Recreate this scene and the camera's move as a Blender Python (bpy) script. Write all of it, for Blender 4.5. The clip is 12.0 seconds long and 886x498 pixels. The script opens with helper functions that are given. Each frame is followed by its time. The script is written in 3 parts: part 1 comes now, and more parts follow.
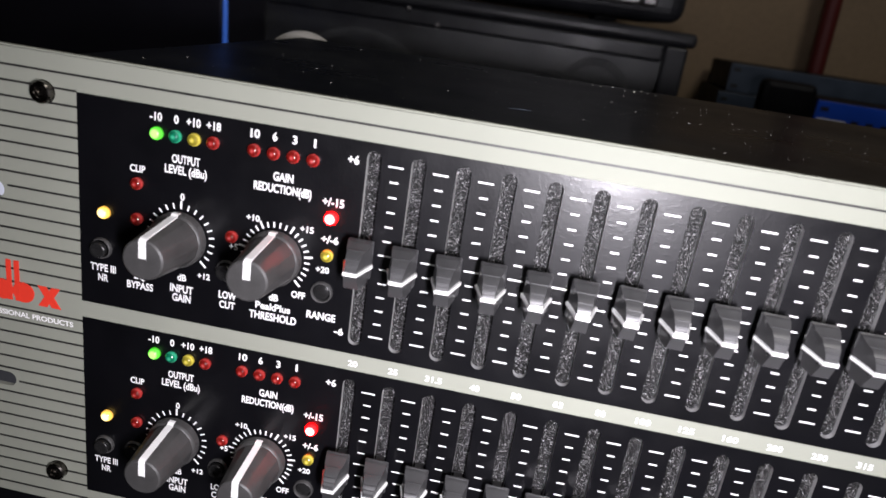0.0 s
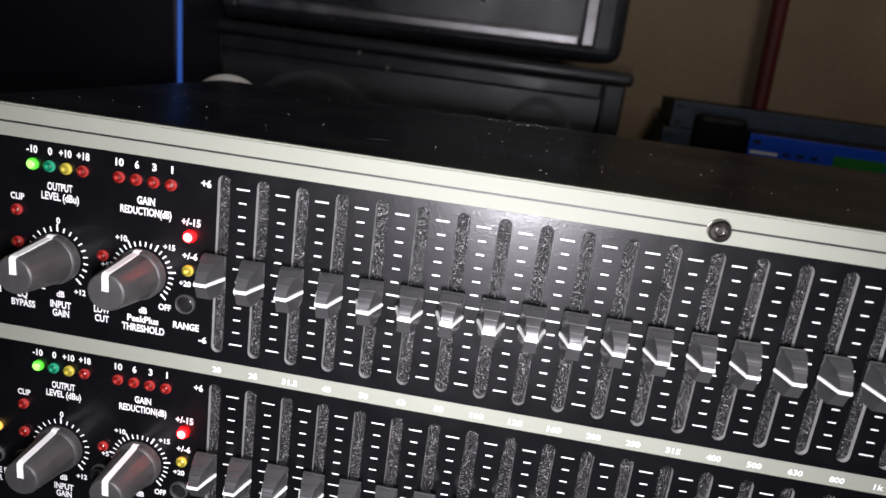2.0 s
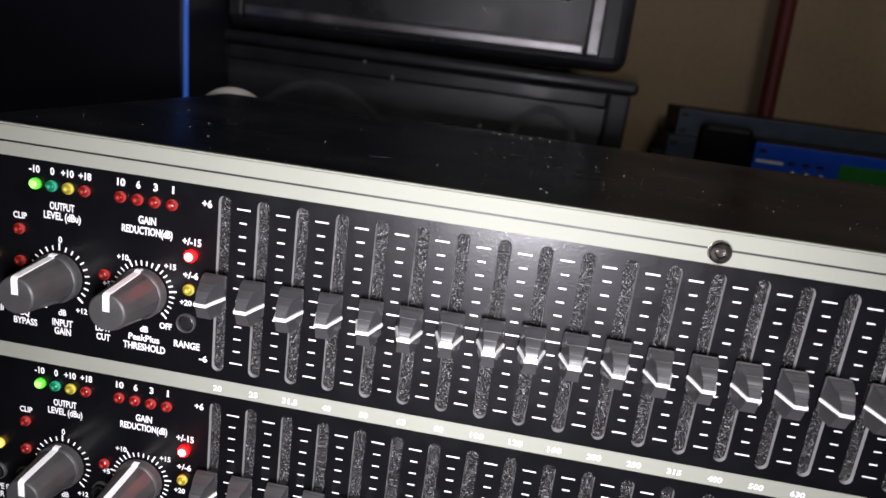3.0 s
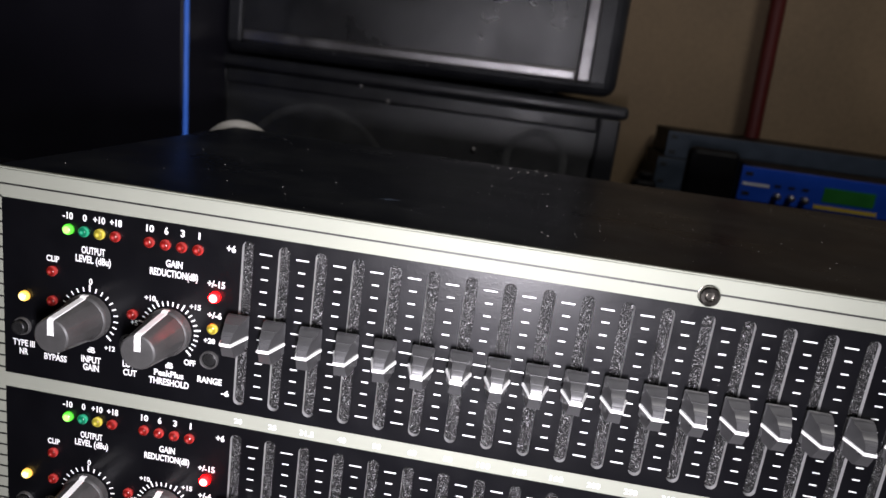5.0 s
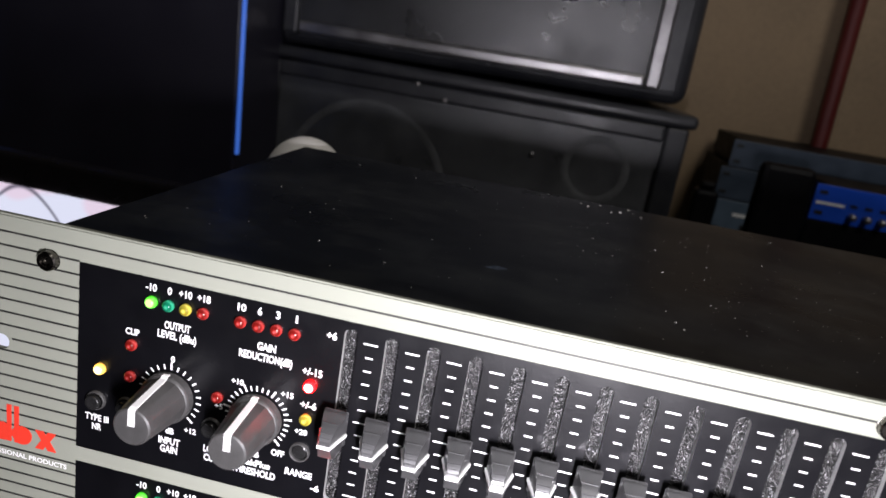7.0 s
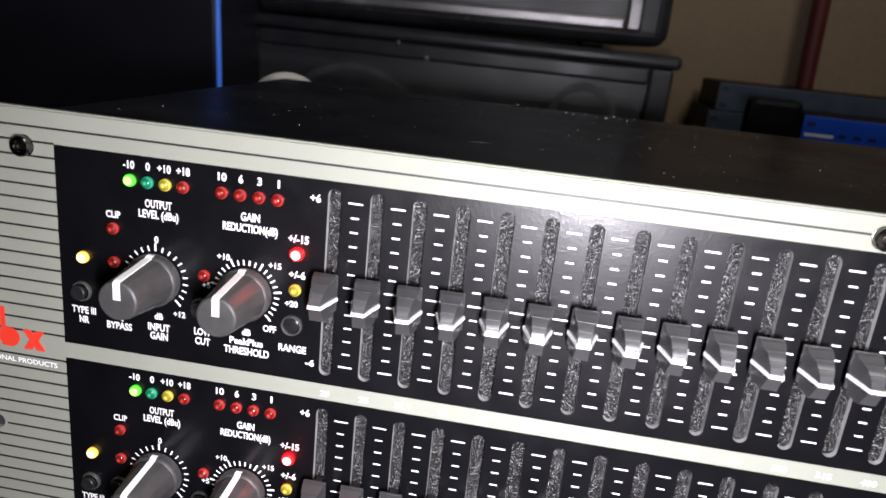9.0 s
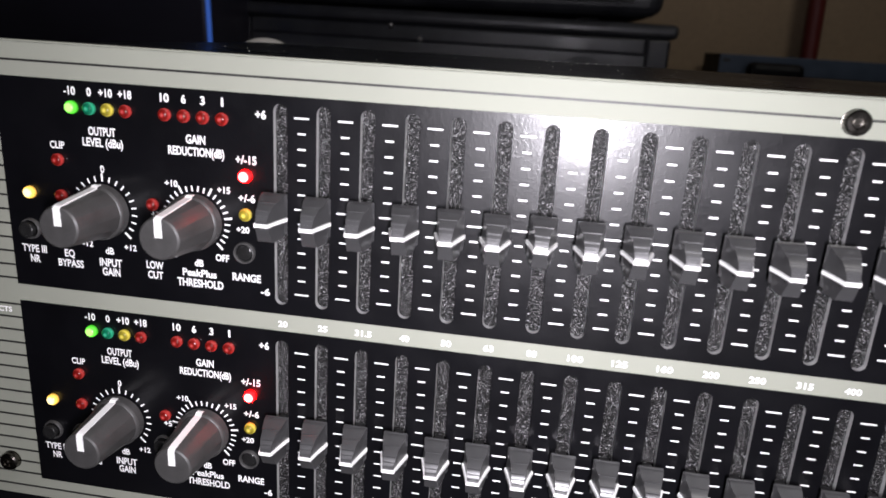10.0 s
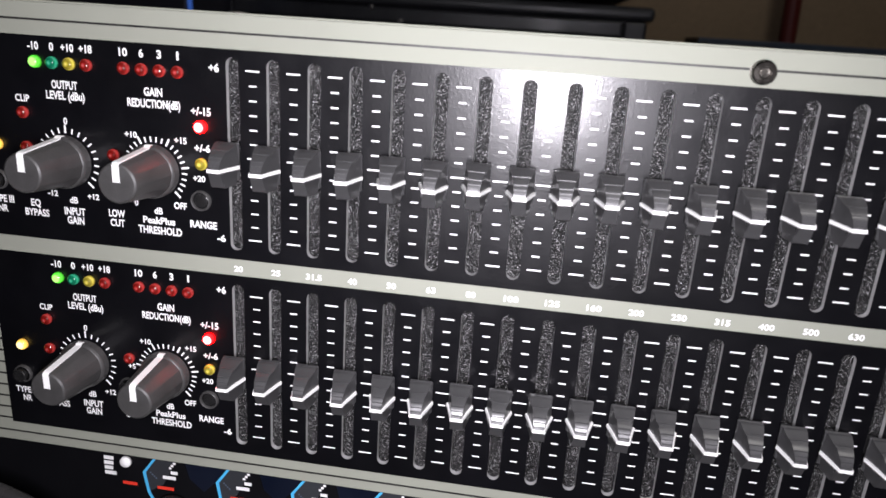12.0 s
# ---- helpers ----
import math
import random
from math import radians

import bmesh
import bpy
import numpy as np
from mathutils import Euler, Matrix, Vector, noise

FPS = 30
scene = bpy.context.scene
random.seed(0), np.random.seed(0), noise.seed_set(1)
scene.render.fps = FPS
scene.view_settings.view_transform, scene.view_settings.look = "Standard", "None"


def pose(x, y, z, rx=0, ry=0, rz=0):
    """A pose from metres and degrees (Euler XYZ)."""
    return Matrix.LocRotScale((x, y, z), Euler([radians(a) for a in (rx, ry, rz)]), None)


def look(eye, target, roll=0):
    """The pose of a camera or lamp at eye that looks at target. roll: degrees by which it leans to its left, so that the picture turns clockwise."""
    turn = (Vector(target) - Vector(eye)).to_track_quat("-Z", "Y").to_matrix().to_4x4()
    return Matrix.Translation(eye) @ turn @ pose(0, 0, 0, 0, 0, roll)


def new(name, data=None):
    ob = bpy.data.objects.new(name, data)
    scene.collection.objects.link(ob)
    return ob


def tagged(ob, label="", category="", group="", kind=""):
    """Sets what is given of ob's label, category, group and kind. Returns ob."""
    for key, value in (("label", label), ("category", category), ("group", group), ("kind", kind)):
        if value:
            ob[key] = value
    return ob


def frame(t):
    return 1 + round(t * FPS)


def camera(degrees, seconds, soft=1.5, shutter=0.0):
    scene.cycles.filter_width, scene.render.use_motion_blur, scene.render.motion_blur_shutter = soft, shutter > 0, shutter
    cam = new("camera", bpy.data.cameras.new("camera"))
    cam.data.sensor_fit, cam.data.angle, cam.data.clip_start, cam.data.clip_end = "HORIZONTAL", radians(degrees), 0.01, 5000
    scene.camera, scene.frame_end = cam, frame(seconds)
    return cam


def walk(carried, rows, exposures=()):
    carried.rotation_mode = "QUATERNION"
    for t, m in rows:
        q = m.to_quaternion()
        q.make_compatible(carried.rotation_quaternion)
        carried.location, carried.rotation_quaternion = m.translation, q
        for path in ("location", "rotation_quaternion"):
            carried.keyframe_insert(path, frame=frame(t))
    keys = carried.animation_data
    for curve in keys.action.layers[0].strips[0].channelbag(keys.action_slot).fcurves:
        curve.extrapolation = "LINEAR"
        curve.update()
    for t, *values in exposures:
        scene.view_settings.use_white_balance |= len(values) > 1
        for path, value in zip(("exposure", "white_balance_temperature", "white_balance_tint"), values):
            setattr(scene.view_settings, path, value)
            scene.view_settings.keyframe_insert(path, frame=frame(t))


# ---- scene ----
cam = camera(64.05, 12.0)
PATH = [
    (0, (0.1343, -0.1582, 0.1561), (0.1159, 0.0301, 0.0911), 8.55),
    (0.5, (0.1541, -0.1638, 0.1616), (0.1328, 0.0254, 0.1002), 8.59),
    (1, (0.1687, -0.1732, 0.1624), (0.1518, 0.0174, 0.1041), 8.32),
    (1.5, (0.1677, -0.1703, 0.1620), (0.1518, 0.0211, 0.1064), 8.54),
    (2, (0.1744, -0.1745, 0.1605), (0.1574, 0.0174, 0.1068), 7.64),
    (2.5, (0.1745, -0.1761, 0.1648), (0.1592, 0.0160, 0.1113), 7.84),
    (2.7, (0.1755, -0.1725, 0.1641), (0.1564, 0.0193, 0.1109), 7.53),
    (4.3, (0.1748, -0.1811, 0.1675), (0.1584, 0.0118, 0.1173), 7.14),
    (4.5, (0.1758, -0.1796, 0.1677), (0.1592, 0.0135, 0.1183), 6.98),
    (5, (0.1702, -0.1849, 0.1750), (0.1534, 0.0084, 0.1264), 7.64),
    (5.5, (0.1444, -0.1753, 0.1852), (0.1267, 0.0180, 0.1369), 10.14),
    (5.8, (0.1364, -0.1577, 0.1841), (0.1194, 0.0349, 0.1331), 11.15),
    (6, (0.1387, -0.1476, 0.1802), (0.1213, 0.0444, 0.1272), 10.57),
    (6.5, (0.1409, -0.1448, 0.1897), (0.1189, 0.0459, 0.1333), 11.13),
    (6.7, (0.1407, -0.1542, 0.1929), (0.1154, 0.0363, 0.1373), 9.75),
    (8.3, (0.1242, -0.1642, 0.1912), (0.1087, 0.0272, 0.1352), 10.91),
    (8.5, (0.1277, -0.1675, 0.1846), (0.1115, 0.0237, 0.1283), 9.54),
    (9, (0.1464, -0.1634, 0.1606), (0.1245, 0.0267, 0.1026), 6.04),
    (9.5, (0.1607, -0.1540, 0.1388), (0.1271, 0.0353, 0.0839), 3.50),
    (10, (0.1623, -0.1600, 0.1396), (0.1362, 0.0297, 0.0818), 3.52),
    (10.5, (0.1702, -0.1655, 0.1378), (0.1480, 0.0249, 0.0806), 3.83),
    (11, (0.1718, -0.1627, 0.1269), (0.1457, 0.0265, 0.0674), 2.69),
    (11.5, (0.1760, -0.1671, 0.1295), (0.1530, 0.0223, 0.0697), 3.49),
    (12, (0.1769, -0.1719, 0.1330), (0.1534, 0.0173, 0.0727), 3.77),
]
EXPOSURES = [(0.0, -0.30), (1.0, -0.29), (2.5, -0.30), (4.5, -0.22), (5.5, 0.17), (6.0, 0.41), (6.5, 0.24), (6.7, 0.26), (8.3, 0.54), (8.5, 0.60), (9.0, 0.12), (9.5, -0.32), (11.0, -0.45), (12.0, -0.48)]
cam.data.dof.use_dof, cam.data.dof.focus_distance, cam.data.dof.aperture_fstop = True, 0.212, 19.0
walk(cam, [(t, look(eye, target, roll)) for t, eye, target, roll in PATH], EXPOSURES)

# ---- light ----
world = bpy.data.worlds.new("room_dark")
scene.world = world
world.use_nodes = True
world.node_tree.nodes["Background"].inputs["Color"].default_value = (0.50, 0.55, 0.70, 1)
world.node_tree.nodes["Background"].inputs["Strength"].default_value = 0.02

torch = bpy.data.lights.new("camera_torch", "AREA")
torch.shape, torch.size, torch.size_y = "RECTANGLE", 0.014, 0.066
torch.energy, torch.color, torch.spread = 0.95, (0.955, 0.915, 1.0), radians(130)
new("camera_torch", torch).matrix_world = look((0.180, -0.198, 0.1255), (0.150, 0.1, 0.070))

# unseen fill lamp, added to brighten the gear and wall at the back
fill_lamp = bpy.data.lights.new("background_fill", "AREA")
fill_lamp.energy, fill_lamp.color, fill_lamp.size = 6.0, (1.0, 0.96, 0.92), 0.4
new("background_fill", fill_lamp).matrix_world = look((0.75, -0.35, 1.5), (0.3, 0.75, 0.1))


# ---- materials ----
def nodes_of(name):
    m = bpy.data.materials.new(name)
    m.use_nodes = True
    t = m.node_tree
    return m, t, t.nodes["Principled BSDF"]


def coords(t, kind="Object"):
    return t.nodes.new("ShaderNodeTexCoord").outputs[kind]


def noise_tex(t, scale, detail=3.0, rough=0.55):
    n = t.nodes.new("ShaderNodeTexNoise")
    n.inputs["Scale"].default_value, n.inputs["Detail"].default_value, n.inputs["Roughness"].default_value = scale, detail, rough
    t.links.new(coords(t), n.inputs["Vector"])
    return n.outputs["Fac"]


def ramp(t, fac, stops):
    r = t.nodes.new("ShaderNodeValToRGB")
    el = r.color_ramp.elements
    while len(el) < len(stops):
        el.new(0.5)
    for e, (p, c) in zip(el, stops):
        e.position = p
        e.color = (*c, 1) if len(c) == 3 else c
    t.links.new(fac, r.inputs["Fac"])
    return r.outputs["Color"]


def mix(t, fac, a, b, how="MIX"):
    n = t.nodes.new("ShaderNodeMix")
    n.data_type, n.blend_type = "RGBA", how
    for socket, v in ((n.inputs[0], fac), (n.inputs[6], a), (n.inputs[7], b)):
        if isinstance(v, (int, float)):
            socket.default_value = v
        elif isinstance(v, tuple):
            socket.default_value = (*v, 1)
        else:
            t.links.new(v, socket)
    return n.outputs[2]


def bump(t, bsdf, height, strength, distance):
    b = t.nodes.new("ShaderNodeBump")
    b.inputs["Strength"].default_value, b.inputs["Distance"].default_value = strength, distance
    t.links.new(height, b.inputs["Height"])
    t.links.new(b.outputs["Normal"], bsdf.inputs["Normal"])


def grey(v):
    return (v, v, v)


def surface(name, colour, rough, metal=0.0, vary=0.15, coarse=60.0, fine=900.0, rough_vary=0.08, bumps=None, dust=0.0, coat=0.0, spec=0.5):
    """A painted or plastic surface with two scales of variation, optional relief and specks of dust."""
    m, t, b = nodes_of(name)
    big, small = noise_tex(t, coarse, 4), noise_tex(t, fine, 3)
    lo, hi = tuple(c * (1 - vary) for c in colour), tuple(min(1, c * (1 + vary)) for c in colour)
    col = mix(t, 0.35, ramp(t, big, [(0.3, lo), (0.7, hi)]), ramp(t, small, [(0.3, lo), (0.7, hi)]))
    if dust:
        v = t.nodes.new("ShaderNodeTexVoronoi")
        v.inputs["Scale"].default_value = 170.0
        t.links.new(coords(t), v.inputs["Vector"])
        spot = ramp(t, v.outputs["Distance"], [(0.0, grey(1)), (0.025, grey(1)), (0.045, grey(0))])
        few = ramp(t, noise_tex(t, 47, 2), [(0.57, grey(0)), (0.62, grey(1))])
        film = ramp(t, noise_tex(t, 23, 5, 0.7), [(0.45, grey(0)), (0.75, grey(dust * 0.12))])
        col = mix(t, mix(t, 1.0, spot, few, "MULTIPLY"), col, grey(0.45))
        col = mix(t, film, col, (0.28, 0.29, 0.27))
    t.links.new(col, b.inputs["Base Color"])
    t.links.new(ramp(t, big, [(0.3, grey(max(0.02, rough - rough_vary))), (0.7, grey(min(1, rough + rough_vary)))]), b.inputs["Roughness"])
    b.inputs["Metallic"].default_value, b.inputs["Specular IOR Level"].default_value = metal, spec
    b.inputs["Coat Weight"].default_value, b.inputs["Coat Roughness"].default_value = coat, 0.13
    if bumps:
        bump(t, b, noise_tex(t, bumps[0], 2), bumps[1], bumps[2])
    return m


def glow(name, colour, strength, base=None, core=None):
    """A lamp; with core, the die in the middle of the lens is brighter than its rim."""
    m, t, b = nodes_of(name)
    b.inputs["Base Color"].default_value = (*(base or colour), 1)
    b.inputs["Emission Color"].default_value = (*colour, 1)
    b.inputs["Emission Strength"].default_value = strength
    b.inputs["Roughness"].default_value = 0.2
    if core:
        flat = t.nodes.new("ShaderNodeVectorMath")
        flat.operation = "MULTIPLY"
        t.links.new(coords(t), flat.inputs[0])
        flat.inputs[1].default_value = (620.0, 0.0, 620.0)
        size = t.nodes.new("ShaderNodeVectorMath")
        size.operation = "LENGTH"
        t.links.new(flat.outputs[0], size.inputs[0])
        t.links.new(ramp(t, size.outputs["Value"], [(0.56, core), (0.80, colour), (1.0, tuple(c * 0.5 for c in colour))]), b.inputs["Emission Color"])
    return m


def lens(name, colour):
    """An unlit lamp: a pale die with its glint coloured in, in a tinted lens with a lighter rim."""
    m, t, b = nodes_of(name)
    flat = t.nodes.new("ShaderNodeVectorMath")
    flat.operation = "MULTIPLY"
    t.links.new(coords(t), flat.inputs[0])
    flat.inputs[1].default_value = (620.0, 0.0, 620.0)
    size = t.nodes.new("ShaderNodeVectorMath")
    size.operation = "LENGTH"
    t.links.new(flat.outputs[0], size.inputs[0])
    tone = [tuple(min(1.0, c * k + w) for c in colour) for k, w in ((1.3, 0.05), (1.0, 0.0), (0.45, 0.0), (0.55, 0.0), (1.5, 0.02))]
    t.links.new(ramp(t, size.outputs["Value"], list(zip((0.10, 0.30, 0.45, 0.78, 0.95), tone))), b.inputs["Base Color"])
    b.inputs["Roughness"].default_value = 0.12
    return m


def speckled(name):
    """Black felt-like dust shield with glittering grains of two sizes."""
    m, t, b = nodes_of(name)
    grains = []
    for scale in (8200.0, 4200.0):
        v = t.nodes.new("ShaderNodeTexVoronoi")
        v.inputs["Scale"].default_value = scale
        t.links.new(coords(t), v.inputs["Vector"])
        sep = t.nodes.new("ShaderNodeSeparateColor")
        t.links.new(v.outputs["Color"], sep.inputs["Color"])
        grains.append(sep.outputs["Red"])
    fine = ramp(t, grains[0], [(0.55, grey(0.001)), (0.74, grey(0.02)), (0.87, grey(0.12)), (0.97, grey(0.75))])
    coarse = ramp(t, grains[1], [(0.45, grey(0.18)), (0.80, grey(1.0))])
    t.links.new(mix(t, 1.0, fine, coarse, "MULTIPLY"), b.inputs["Base Color"])
    b.inputs["Roughness"].default_value, b.inputs["Specular IOR Level"].default_value = 0.55, 0.15
    bump(t, b, grains[0], 0.6, 0.0002)
    return m


def pebbled(name, colour, rough, fine, pebbles, coat=0.0, spec=0.5):
    """Powder paint: fine grain with scattered larger pimples and small pale nicks."""
    m, t, b = nodes_of(name)
    big = noise_tex(t, 50, 4)
    t.links.new(mix(t, ramp(t, noise_tex(t, 330, 2), [(0.77, grey(0)), (0.80, grey(1))]),
                    ramp(t, big, [(0.3, tuple(c * 0.75 for c in colour)), (0.7, tuple(c * 1.25 for c in colour))]), tuple(c * 3 + 0.01 for c in colour)), b.inputs["Base Color"])
    t.links.new(ramp(t, noise_tex(t, 120, 3), [(0.3, grey(rough - 0.03)), (0.7, grey(rough + 0.05))]), b.inputs["Roughness"])
    b.inputs["Specular IOR Level"].default_value = spec
    b.inputs["Coat Weight"].default_value, b.inputs["Coat Roughness"].default_value = coat, 0.16
    first = t.nodes.new("ShaderNodeBump")
    first.inputs["Strength"].default_value, first.inputs["Distance"].default_value = fine[1], fine[2]
    t.links.new(noise_tex(t, fine[0], 2), first.inputs["Height"])
    second = t.nodes.new("ShaderNodeBump")
    second.inputs["Strength"].default_value, second.inputs["Distance"].default_value = pebbles[1], pebbles[2]
    t.links.new(ramp(t, noise_tex(t, pebbles[0], 1), [(0.52, grey(0)), (0.72, grey(1))]), second.inputs["Height"])
    t.links.new(first.outputs["Normal"], second.inputs["Normal"])
    for socket in ("Normal", "Coat Normal"):
        t.links.new(second.outputs["Normal"], b.inputs[socket])
    return m


SILVER = surface("silver_paint", (0.253, 0.263, 0.218), 0.55, 0.0, 0.06, 40, 3500, 0.05, (2600, 0.32, 0.00006), spec=0.14)
BLACK_PANEL = pebbled("black_panel_paint", (0.0024, 0.0024, 0.0033), 0.33, (2800, 0.32, 0.00005), (1100, 0.13, 0.00008), coat=0.42, spec=0.32)
SLOT_EDGE = surface("bare_slot_edge", (0.37, 0.37, 0.365), 0.38, 0.0, 0.12, 400, 2500)
COVER_BLACK = surface("cover_black_paint", (0.0125, 0.0142, 0.0185), 0.31, 0.0, 0.2, 20, 2000, 0.05, (2200, 0.25, 0.00005), dust=0.8, spec=0.12)
KNOB_PLASTIC = surface("knob_plastic", (0.047, 0.046, 0.045), 0.46, 0.0, 0.35, 150, 3000, 0.06, (4000, 0.25, 0.00005))
CAP_PLASTIC = surface("fader_cap_plastic", (0.044, 0.044, 0.045), 0.34, 0.0, 0.2, 200, 3000, 0.07, (3500, 0.3, 0.00005), spec=1.0)
BUTTON_BLACK = surface("button_plastic", (0.012, 0.012, 0.012), 0.22)
WHITE_PRINT = surface("white_print", (0.85, 0.85, 0.84), 0.45, 0.0, 0.04, 300, 3000)
WHITE_LINE = surface("white_indicator", (0.90, 0.90, 0.88), 0.35, 0.0, 0.03, 300, 3000)
BLACK_PRINT = surface("black_print", (0.015, 0.015, 0.014), 0.5)
RED_PRINT = surface("red_print", (0.75, 0.045, 0.025), 0.4, 0.0, 0.05)
SCREW_STEEL = surface("blackened_steel", (0.12, 0.112, 0.100), 0.24, 1.0, 0.2, 300, 2500)
SHIELD = speckled("dust_shield_felt")
LED_GREEN_ON = glow("led_green_lit", (0.05, 0.60, 0.015), 1.5, (0.1, 0.5, 0.05), (0.55, 1.0, 0.25))
LED_YELLOW_ON = glow("led_yellow_lit", (0.75, 0.38, 0.06), 2.0, (0.8, 0.6, 0.1), (1.0, 0.88, 0.5))
LED_RED_ON = glow("led_red_lit", (0.9, 0.0003, 0.0006), 60.0, (0.8, 0.02, 0.02), (1.0, 0.06, 0.06))
LED_GREEN = lens("led_green_unlit", (0.008, 0.24, 0.12))
LED_YELLOW = lens("led_yellow_unlit", (0.46, 0.38, 0.04))
LED_RED = lens("led_red_unlit", (0.27, 0.013, 0.010))
CABINET = surface("black_cabinet_vinyl", (0.024, 0.025, 0.030), 0.38, 0.0, 0.45, 14, 500, 0.1, (700, 0.35, 0.0004), dust=0.6)
GRILLE = surface("dark_grille_cloth", (0.062, 0.064, 0.070), 0.36, 0.0, 0.5, 18, 1600, 0.12, (1800, 0.5, 0.0003), dust=0.8, spec=0.8)
GRILLE_DARK = surface("dark_grille_mesh", (0.011, 0.0115, 0.014), 0.34, 0.0, 0.5, 18, 1600, 0.12, (1800, 0.5, 0.0003), dust=0.3, spec=0.9)
RING_DUST = surface("dusty_ring_plastic", (0.105, 0.108, 0.115), 0.6, 0.0, 0.5, 25, 600)
TRIM_METAL = surface("dull_aluminium", (0.33, 0.32, 0.325), 0.36, 0.9, 0.35, 30, 700)
DARK_BOX = surface("dark_navy_cabinet", (0.018, 0.017, 0.028), 0.5, 0.0, 0.2, 12, 500)
BLUE_EDGE = glow("blue_edge_light", (0.06, 0.18, 0.75), 0.45, (0.05, 0.15, 0.6))
WALL_PAINT = surface("tan_wall_paint", (0.275, 0.197, 0.118), 0.7, 0.0, 0.22, 7, 120, 0.05, (300, 0.3, 0.001))
DARK_WALL = surface("dark_room_paint", (0.10, 0.09, 0.085), 0.8, 0.0, 0.15, 4, 90)
# blue-grey so that the unseen floor tints reflections in the black panel
FLOOR_TINT = surface("blue_grey_floor", (0.22, 0.22, 0.30), 0.5, 0.0, 0.2, 3, 60)
POLE_RED = surface("dark_red_paint", (0.10, 0.013, 0.011), 0.45, 0.0, 0.2, 30, 500)
TABLE_TOP = surface("dark_table_laminate", (0.020, 0.018, 0.016), 0.45, 0.0, 0.25, 12, 400)
UNIT_BLUE = surface("blue_panel_paint", (0.012, 0.075, 0.55), 0.35, 0.0, 0.1, 50, 1200)
UNIT_GREY = surface("blue_grey_panel_paint", (0.046, 0.064, 0.094), 0.45, 0.0, 0.25, 60, 900)
UNIT_PALE = surface("pale_blue_panel_paint", (0.09, 0.13, 0.18), 0.45, 0.0, 0.2, 60, 900)
UNIT_BLACK = surface("unit_black_paint", (0.004, 0.004, 0.005), 0.5, spec=0.12)
SLATE_PRINT = surface("slate_print", (0.028, 0.030, 0.034), 0.4, 0.0, 0.15)
NAVY_PRINT = surface("navy_print", (0.002, 0.004, 0.012), 0.4, 0.0, 0.15)
CYAN_PRINT = surface("cyan_print", (0.07, 0.42, 0.72), 0.4, 0.0, 0.08)
GREEN_LCD = surface("green_display", (0.03, 0.20, 0.04), 0.2)
YELLOW_PRINT = surface("yellow_print", (0.65, 0.48, 0.06), 0.4)
CABLE = surface("black_cable_rubber", (0.030, 0.029, 0.029), 0.30, 0.0, 0.2, 80, 1500)
WHITE_TAPE = surface("white_tape", (0.93, 0.90, 0.85), 0.5, 0.0, 0.03, 100, 1500)
BEZEL = surface("black_bezel_plastic", (0.010, 0.009, 0.010), 0.3)


def screen_material():
    """A lit white page with a pale pink picture and a dark curve on it."""
    m, t, b = nodes_of("lit_screen")
    n = noise_tex(t, 16, 1)
    page = mix(t, ramp(t, n, [(0.60, grey(0)), (0.64, grey(1))]), (0.80, 0.82, 1.0), (0.84, 0.70, 0.86))
    stroke = ramp(t, noise_tex(t, 9, 0), [(0.493, grey(0)), (0.498, grey(1)), (0.502, grey(1)), (0.507, grey(0))])
    col = mix(t, stroke, page, (0.10, 0.09, 0.14))
    b.inputs["Base Color"].default_value = (0.02, 0.02, 0.02, 1)
    t.links.new(col, b.inputs["Emission Color"])
    b.inputs["Emission Strength"].default_value = 0.75
    return m


SCREEN = screen_material()


# ---- mesh helpers ----
def link_mesh(name, bm, mats, smooth=False):
    me = bpy.data.meshes.new(name)
    bm.normal_update()
    bm.to_mesh(me)
    bm.free()
    for m in mats if isinstance(mats, (list, tuple)) else [mats]:
        me.materials.append(m)
    if smooth:
        for p in me.polygons:
            p.use_smooth = True
    return me


def part(name, bm, mats, parent=None, label="", smooth=False, at=None, kind=""):
    """Links a bmesh (or a mesh that is there already) as one object under a thing or a part."""
    me = bm if isinstance(bm, bpy.types.Mesh) else link_mesh(name, bm, mats, smooth)
    ob = new(name, me)
    if parent:
        ob.parent = parent
    if at is not None:
        ob.matrix_basis = at
    return tagged(ob, label, kind=kind)


def thing(name, at, label, category, group=""):
    ob = new(name)
    ob.empty_display_size = 0.02
    ob.matrix_basis = at
    return tagged(ob, label, category, group)


def add_box(bm, x0, x1, y0, y1, z0, z1, bevel=0.0, segments=2, mat=0):
    made = bmesh.ops.create_cube(bm, size=1.0, matrix=Matrix.LocRotScale(((x0 + x1) / 2, (y0 + y1) / 2, (z0 + z1) / 2), None, (x1 - x0, y1 - y0, z1 - z0)))
    vs = made["verts"]
    faces = {f for v in vs for f in v.link_faces}
    for f in faces:
        f.material_index = mat
    if bevel:
        edges = list({e for v in vs for e in v.link_edges})
        bmesh.ops.bevel(bm, geom=edges, offset=bevel, segments=segments, profile=0.5, affect="EDGES", clamp_overlap=True)
    return bm


def box(*a, **k):
    return add_box(bmesh.new(), *a, **k)


